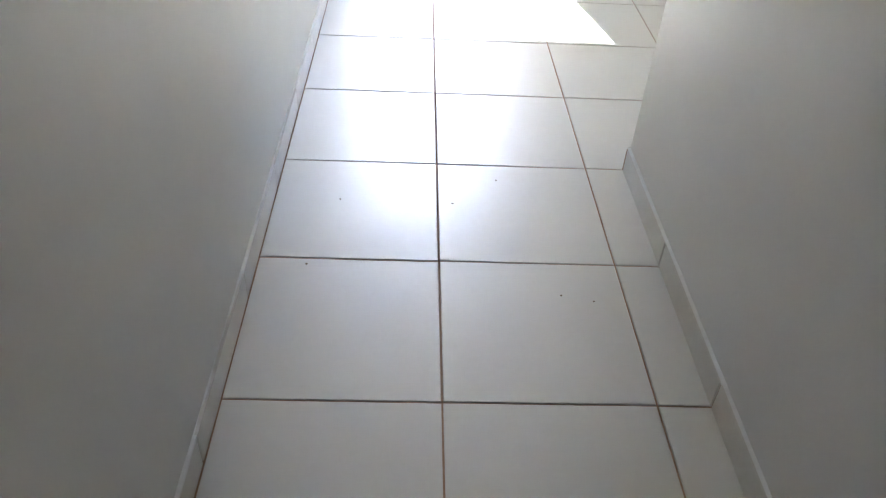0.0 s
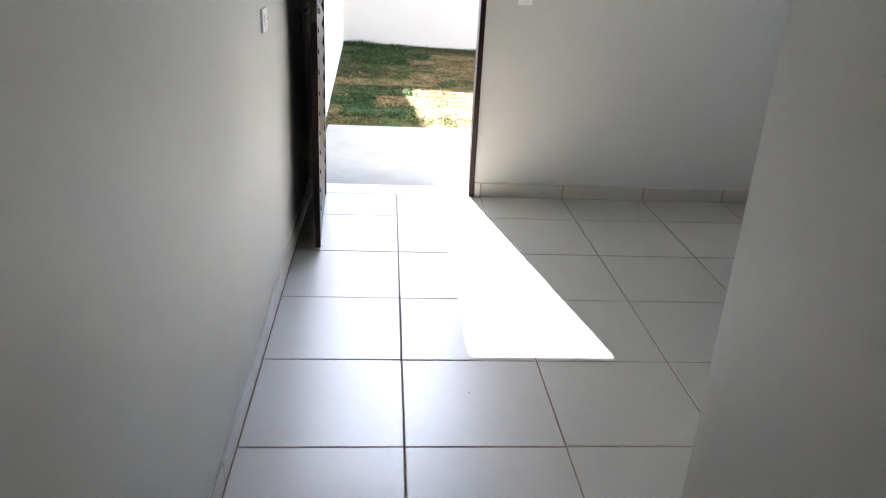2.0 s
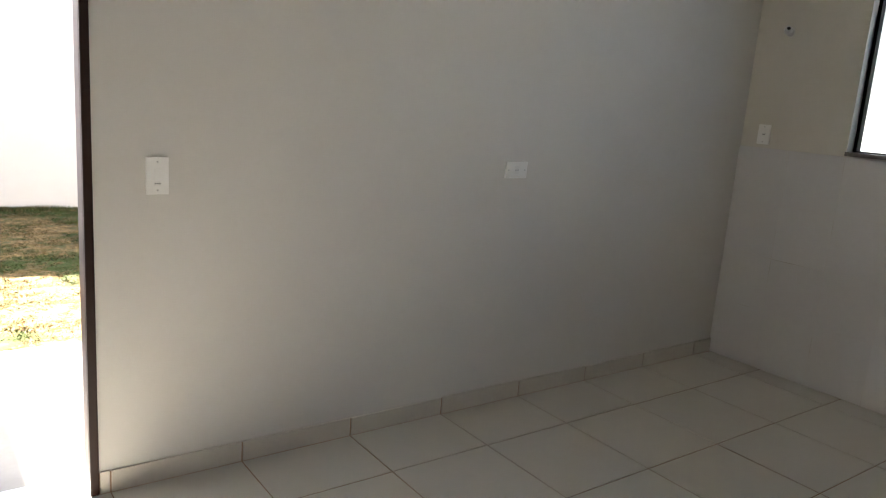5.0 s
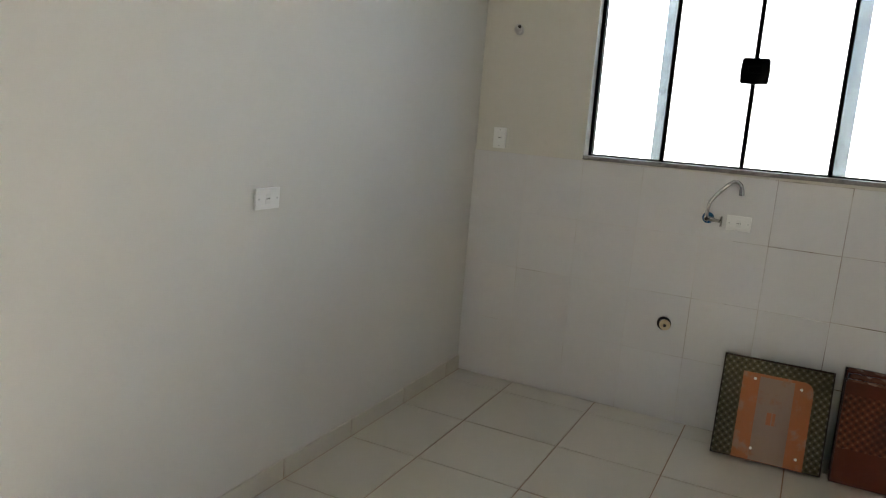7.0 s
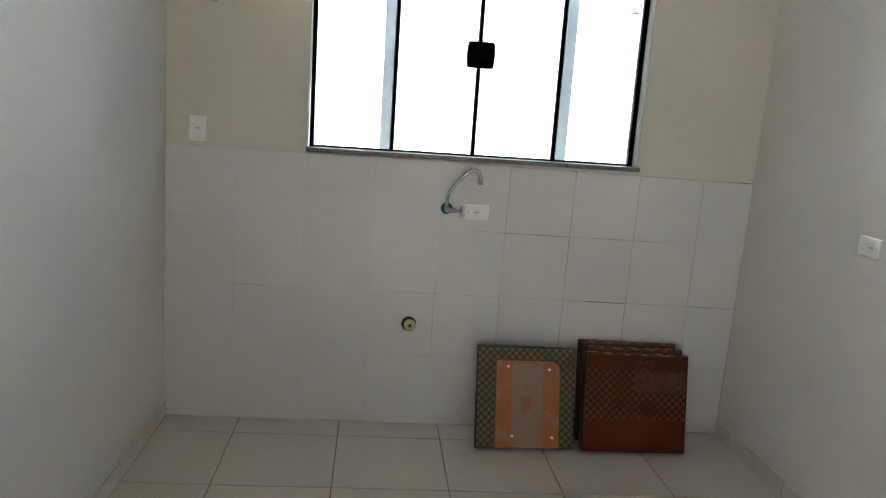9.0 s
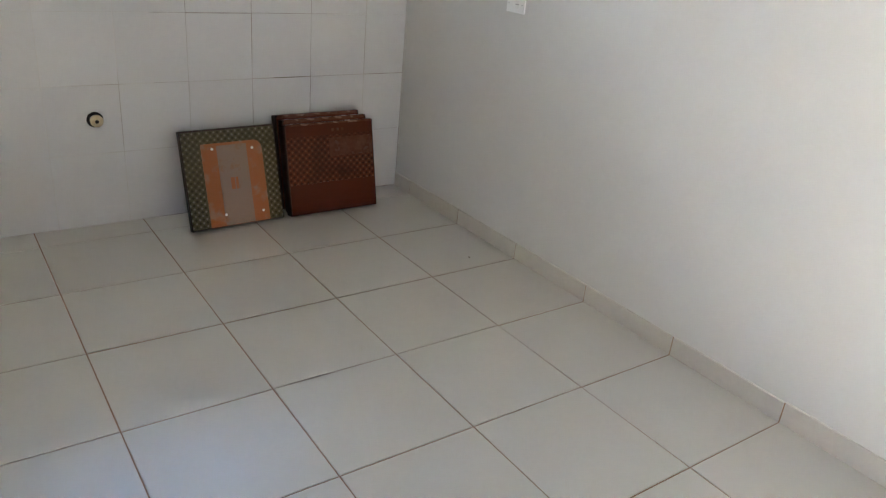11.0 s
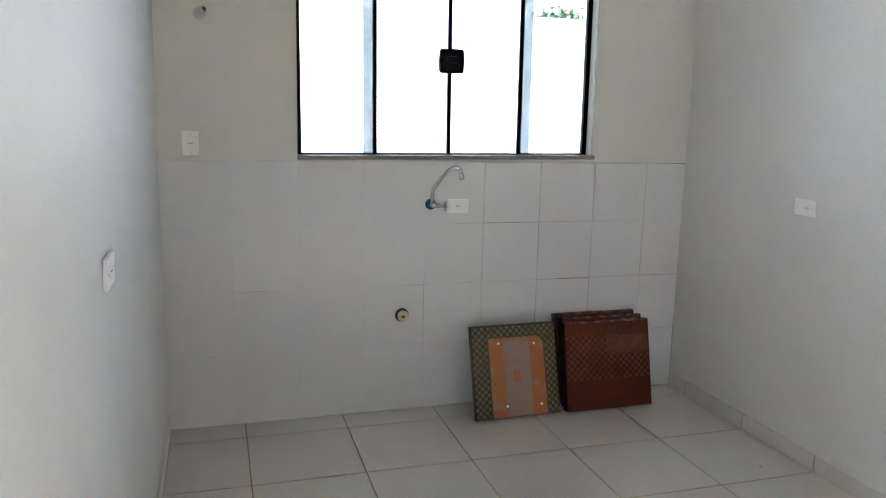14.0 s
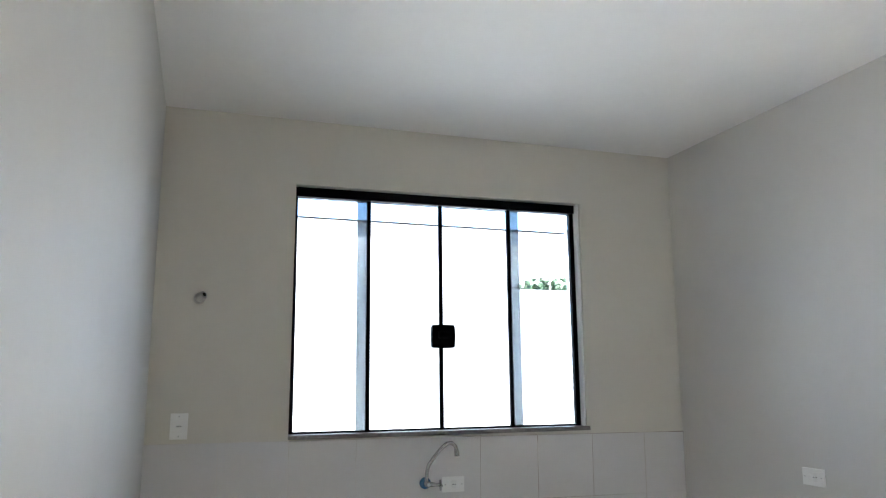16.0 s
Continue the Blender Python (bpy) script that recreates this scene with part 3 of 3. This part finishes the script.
tap()
drain = tagged(new("drain_outlet"), "open drain hole with a yellowed pipe end", "drain")
drain.matrix_basis = Matrix.Translation((X_K - 0.006, -1.187, 0.478))
bm = bmesh.new()
rings = [[bm.verts.new((x, r * math.cos(a), r * math.sin(a))) for a in (2 * math.pi * k / 28 for k in range(28))] for x, r in ((0.0, 0.034), (-0.003, 0.033), (-0.003, 0.021), (0.0, 0.0205))]
for p, q in zip(rings, rings[1:]):
    for k in range(28):
        bm.faces.new((p[k], p[(k + 1) % 28], q[(k + 1) % 28], q[k]))
part("rim", bm, DARK, drain, "dark broken rim")
part("pipe_end", tube([(0.0, -0.006, -0.006), (-0.007, -0.006, -0.006), (-0.009, -0.006, -0.006)], [0.0265, 0.0265, 0.022], 24), PVC, drain, "yellowed plastic pipe end", True)
part("hole", tube([(-0.008, -0.006, -0.008), (-0.0098, -0.006, -0.008)], 0.008, 14), DARK, drain)

stub = tagged(new("pipe_stub"), "short grey pipe stub with a dark open end", "pipe")
stub.matrix_basis = Matrix.Translation((X_K, -0.303, 1.819))
part("flange", tube([(0, 0, 0), (-0.004, 0, 0), (-0.008, 0, 0)], [0.024, 0.023, 0.020], 20), GREY, stub, "", True)
part("pipe", tube([(-0.004, 0, 0), (-0.030, 0, 0.0), (-0.044, -0.007, 0.004), (-0.055, -0.019, 0.012)], [0.016, 0.0165, 0.018, 0.017], 20), GREY, stub, "grey plastic elbow", True)
part("hole", tube([(-0.0535, -0.0175, 0.0112), (-0.0565, -0.0205, 0.0128)], 0.009, 16), DARK, stub)


# ---- tile cartons leaning on the kitchen wall ----
def carton(wide, high, deep, body, label, m, printed=None):
    """A flat carton: front at x = 0 facing -x, standing on z = 0."""
    root = tagged(new("tile_carton"), label, "carton", group="cartons leaning on the kitchen wall")
    root.matrix_basis = m
    shell = part("body", box((0, -wide / 2, 0), (deep, wide / 2, high), 0.004), EDGE, root, "dark carton sides")
    part("front", box((-0.002, -wide / 2 + 0.006, 0.004), (0.001, wide / 2 - 0.006, high - 0.008), 0.0008), body, root)
    if printed:
        printed(root, wide, high)
    if body in (RUST, RUST_PLAIN):
        torn_flap(root, wide, high, deep)
    return root


def olive_print(root, wide, high):
    y0, y1, z1 = 0.135, -0.150, high * 0.855
    bm = prism([(y0, 0.004), (y1, 0.004), (y1, z1 - 0.045), (y1 + 0.005, z1 - 0.020), (y1 + 0.018, z1 - 0.006), (y1 + 0.036, z1), (y0, z1)], "x", -0.0045, -0.002)
    panel = part("printed_panel", bm, ORANGE, root, "orange printed panel")
    part("centre_band", box((-0.0055, y0 - 0.21, 0.006), (-0.0044, y0 - 0.070, z1 - 0.012)), MAUVE, panel, "greyish centre band")
    part("print_mark", box((-0.0062, y0 - 0.137, z1 * 0.44), (-0.0054, y0 - 0.118, z1 * 0.58)), ORANGE, panel)
    part("print_mark", box((-0.0062, y0 - 0.153, z1 * 0.44), (-0.0054, y0 - 0.141, z1 * 0.58)), ORANGE, panel)
    for y, z in ((y0 - 0.05, z1 - 0.025), (y1 + 0.048, z1 - 0.035), (y0 - 0.075, 0.055), (y1 + 0.03, 0.05)):
        part("tape_spot", tube([(-0.0042, y, z), (-0.0066, y, z)], 0.0065, 8), WHITE, panel, "shiny white spot")


def rust_print(root, wide, high):
    part("bottom_band", box((-0.0035, -wide / 2 + 0.006, 0.004), (-0.0018, wide / 2 - 0.006, 0.148)), RUST_PLAIN, root, "plain dark red band")
    part("top_band", box((-0.0035, -wide / 2 + 0.006, high - 0.062), (-0.0018, wide / 2 - 0.006, high - 0.008)), RUST_PLAIN, root, "plain dark red band")
    part("film", box((-0.0036, -wide / 2 + 0.012, high - 0.165), (-0.0018, -wide / 2 + 0.245, high - 0.075)), RUST_PALE, root, "scuffed film, its sheen put into a paler colour")
    for k in range(3):
        part("print_mark", box((-0.0042, -0.02 - 0.026 * k, high - 0.045), (-0.0034, -0.006 - 0.026 * k, high - 0.030)), RUST_PALE, root)


def torn_flap(root, wide, high, deep):
    """Crumpled film and torn paper along the top edge, with whitish glints as pale pieces."""
    bm = bmesh.new()
    rows = []
    for k in range(25):
        y = -wide / 2 + 0.01 + (wide - 0.02) * k / 24
        lift = 0.002 + 0.004 * max(noise.noise((y * 14, high, 3.0)), -0.2)
        rows.append([bm.verts.new(v) for v in ((-0.003, y, high - 0.012 - 0.010 * abs(noise.noise((y * 20, 2.0, high)))), (-0.003, y, high + lift * 0.4), (deep * 0.5, y, high + lift), (deep - 0.004, y, high + 0.001))])
    for a, b in zip(rows, rows[1:]):
        for i in range(3):
            bm.faces.new((a[i], a[i + 1], b[i + 1], b[i]))
    part("torn_flap", bm, RUST_PALE, root, "crumpled scuffed film along the top edge, highlights painted pale", True)
    for k in range(5):
        y = -wide / 2 + 0.03 + (wide - 0.06) * (k + rng.uniform(0.1, 0.9)) / 5
        long, tall = rng.uniform(0.008, 0.03), rng.uniform(0.003, 0.007)
        bm = prism([(y - long, high - 0.004), (y - long * 0.3, high - 0.004 - tall), (y + long * 0.6, high - 0.002 - tall * 0.7), (y + long, high + 0.001), (y, high + 0.002)], "x", -0.0055, -0.0028)
        part("scuff_glint", bm, GLINT, root, "pale scuff piece painted as a glint on the film")


def leaned(x, y, deep, lean, yaw=0.0):
    return pose(x, y, deep * math.sin(radians(lean)), 0, lean, yaw)


carton(0.445, 0.445, 0.030, OLIVE, "olive lattice-printed tile carton with an orange panel", leaned(3.962, -1.717, 0.030, 16.3, 2.0), olive_print)
carton(0.40, 0.43, 0.046, OLIVE_PLAIN, "plain olive tile carton behind another", leaned(3.998, -1.73, 0.046, 16.6, 2.0))
carton(0.472, 0.435, 0.048, RUST, "rust-red lattice-printed tile carton in front of two more", leaned(3.955, -2.204, 0.048, 12.5, 0.0), rust_print)
carton(0.45, 0.445, 0.048, RUST_PLAIN, "rust-red tile carton leaning behind another", leaned(4.006, -2.206, 0.048, 12.5, 0.0))
carton(0.45, 0.455, 0.048, RUST_PLAIN, "rust-red tile carton leaning on the tiled wall", leaned(4.058, -2.196, 0.048, 12.8, 0.0))


# ---- floor tiles, wall tiles and baseboards, piece by piece ----
def slab(w, d, t, material, name, bevel=0.0016):
    """A tile with its lower corner at 0, a rounded upper edge, lying in x and y, its top at z = t."""
    bm = bmesh.new()
    lo = [bm.verts.new(p) for p in ((0, 0, 0), (w, 0, 0), (w, d, 0), (0, d, 0))]
    mid = [bm.verts.new(p) for p in ((0, 0, t - bevel * 0.6), (w, 0, t - bevel * 0.6), (w, d, t - bevel * 0.6), (0, d, t - bevel * 0.6))]
    top = [bm.verts.new(p) for p in ((bevel, bevel, t), (w - bevel, bevel, t), (w - bevel, d - bevel, t), (bevel, d - bevel, t))]
    for a, b in ((lo, mid), (mid, top)):
        for k in range(4):
            bm.faces.new((a[k], a[(k + 1) % 4], b[(k + 1) % 4], b[k]))
    bm.faces.new(top)
    bm.faces.new(lo[::-1])
    return mesh_of(bm, name, material)


made_tiles = {}


def piece(name, w, d, t, material, parent, m):
    key = (name, round(w, 3), round(d, 3), t)
    if key not in made_tiles:
        made_tiles[key] = slab(w, d, t, material, name)
    ob = new(name, made_tiles[key])
    ob.parent, ob.matrix_basis = parent, m
    return ob


def floor_area(x_min, x_max, y_min, y_max):
    for i in range(0, 11):
        for j in range(0, 18):
            xa, xb = max(i * TILE, x_min) + GAP / 2, min((i + 1) * TILE, x_max) - GAP / 2
            ya, yb = max(-(j + 1) * TILE, y_min) + GAP / 2, min(-j * TILE, y_max) - GAP / 2
            if xb - xa > 0.01 and yb - ya > 0.01:
                piece("floor_tile", xb - xa, yb - ya, 0.006, FLOOR_TILE, floor,
                      pose(xa, ya, -0.0062 + rng.uniform(-0.0003, 0.0003), rng.uniform(-0.10, 0.10), rng.uniform(-0.10, 0.10), rng.uniform(-0.08, 0.08)))


floor_area(-0.012, X_K + 0.001, -6 * TILE, Y_D - 0.004)
floor_area(-0.012, X_C, BACK, -6 * TILE)

STEP = 0.2945
for y0, y1, grout, words in ((-1.44, Y_D, WALL_GROUT, "pale grout between wall tiles"), (Y_S, -1.44, DIRTY_GROUT, "darkened uneven grout between wall tiles")):
    part("wall_tile_bed", box((X_K - (0.0066 if grout is WALL_GROUT else 0.0058), y0, 0.0), (X_K + 0.0005, y1, 1.212)), grout, wall_kitchen, words)
for i in range(9):
    for j in range(4):
        gap, loose = (0.0012, 0.0014) if i > 4 else (0.0005, 0.0002)
        ya, yb = max(-0.115 - (i + 1) * STEP, Y_S + 0.001) + gap, -0.115 - i * STEP - gap
        zb, za = 1.212 - j * STEP - gap, (1.212 - (j + 1) * STEP if j < 3 else 0.001) + gap
        if yb - ya > 0.01 and zb - za > 0.01:
            turn = Matrix(((0, 0, -1, X_K - 0.001), (-1, 0, 0, yb), (0, 1, 0, za), (0, 0, 0, 1)))
            piece("wall_tile", yb - ya, zb - za, 0.006, WALL_TILE, wall_kitchen,
                  turn @ pose(0, rng.uniform(-1, 1) * loose, rng.uniform(-0.0002, 0.0002), rng.uniform(-0.015, 0.015), rng.uniform(-0.015, 0.015), rng.uniform(-150, 150) * loose))

HIGH = 0.076


def skirting(name, start, along, total, first, label, caulked=False):
    """A row of cut tiles on edge. along: unit direction; first: length of the first piece."""
    out = Vector((along[1], -along[0], 0))
    bed = tagged(part(name, bmesh.new(), GROUT), label, "baseboard", kind="structure")
    root = bed
    a, b = Vector(start), Vector(start) + Vector(along) * total
    c = b + out * 0.005
    lo = Vector((min(a.x, c.x), min(a.y, c.y), 0.0))
    hi = Vector((max(a.x, c.x), max(a.y, c.y), HIGH - 0.004))
    bm = box(lo, hi)
    bm.to_mesh(bed.data)
    bm.free()
    s, n = 0.0, first
    while s < total - 0.005:
        e = min(s + n, total)
        turn = Matrix(((along[0], 0, out.x, 0), (along[1], 0, out.y, 0), (0, 1, 0, 0), (0, 0, 0, 1)))
        p = Vector(start) + Vector(along) * (s + 0.003)
        piece("baseboard_tile", e - s - 0.006, HIGH + rng.choice((-0.002, 0.0, 0.002)), 0.009, SKIRT_TILE, root,
              Matrix.Translation(p) @ turn @ pose(0, 0, rng.uniform(-0.0004, 0.0006), 0, 0, rng.uniform(-0.15, 0.15)))
        s, n = e, TILE
    if name == "baseboard_door_wall":
        near, far = Vector(start) + out * 0.0085, b + out * 0.0115
        part("joint_line", box((min(near.x, far.x), min(near.y, far.y), -0.004), (max(near.x, far.x), max(near.y, far.y), 0.001)), TAN_GROUT, root, "tan dirty joint along the floor")
    if not caulked:
        return
    bm = bmesh.new()
    rows = []
    count = int(total / 0.03)
    for k in range(count + 1):
        p = Vector(start) + Vector(along) * (total * k / count)
        up = 0.002 + 0.006 * abs(noise.noise((p.x * 9, p.y * 9, 5.0)))
        rows.append([bm.verts.new(p + out * d + Vector((0, 0, HIGH + z))) for d, z in ((0.0085, -0.003), (0.0075, 0.001), (0.0005, up))])
    for a, b in zip(rows, rows[1:]):
        for i in range(2):
            bm.faces.new((a[i], a[i + 1], b[i + 1], b[i]))
    part("caulk_line", bm, CAULK, root, "uneven white caulk along the top edge")


skirting("baseboard_door_wall", (0.865, Y_D, 0), (1, 0, 0), X_K - 0.865, 0.9 - 0.865, "beige cut-tile baseboard along the door wall")
skirting("baseboard_left_wall", (-0.009, BACK, 0), (0, 1, 0), -BACK + Y_D - 0.002, 0.3, "beige cut-tile baseboard along the corridor and left wall", True)
skirting("baseboard_side_wall", (X_K - 0.006, Y_S, 0), (-1, 0, 0), X_K - 0.006 - X_C + 0.009, X_K - 0.006 - 9 * TILE, "beige cut-tile baseboard along the side wall")
skirting("baseboard_corridor", (X_C, Y_S, 0), (0, -1, 0), -BACK + Y_S, 3.15 + Y_S, "beige cut-tile baseboard along the corridor wall", True)


# ---- crumbs of dirt on the floor ----
def crumb(x, y, size):
    bm = bmesh.new()
    bmesh.ops.create_icosphere(bm, subdivisions=1, radius=size)
    for v in bm.verts:
        v.co = Vector((v.co.x * rng.uniform(0.7, 1.5), v.co.y * rng.uniform(0.7, 1.3), v.co.z * 0.45 + size * 0.4))
    ob = tagged(part("dirt_crumb", bm, SOIL), "tiny dark crumb of dirt on the tile floor", "crumb", group="crumbs on the floor")
    ob.location = (x, y, 0.0)


for x, y, size in ((0.18, -2.896, 0.003), (0.121, -3.175, 0.0035), (0.744, -3.269, 0.003), (0.821, -3.287, 0.0025), (0.622, -2.78, 0.0028), (0.491, -2.902, 0.003), (0.653, -1.989, 0.003), (3.24, -2.51, 0.005)):
    crumb(x, y, size)
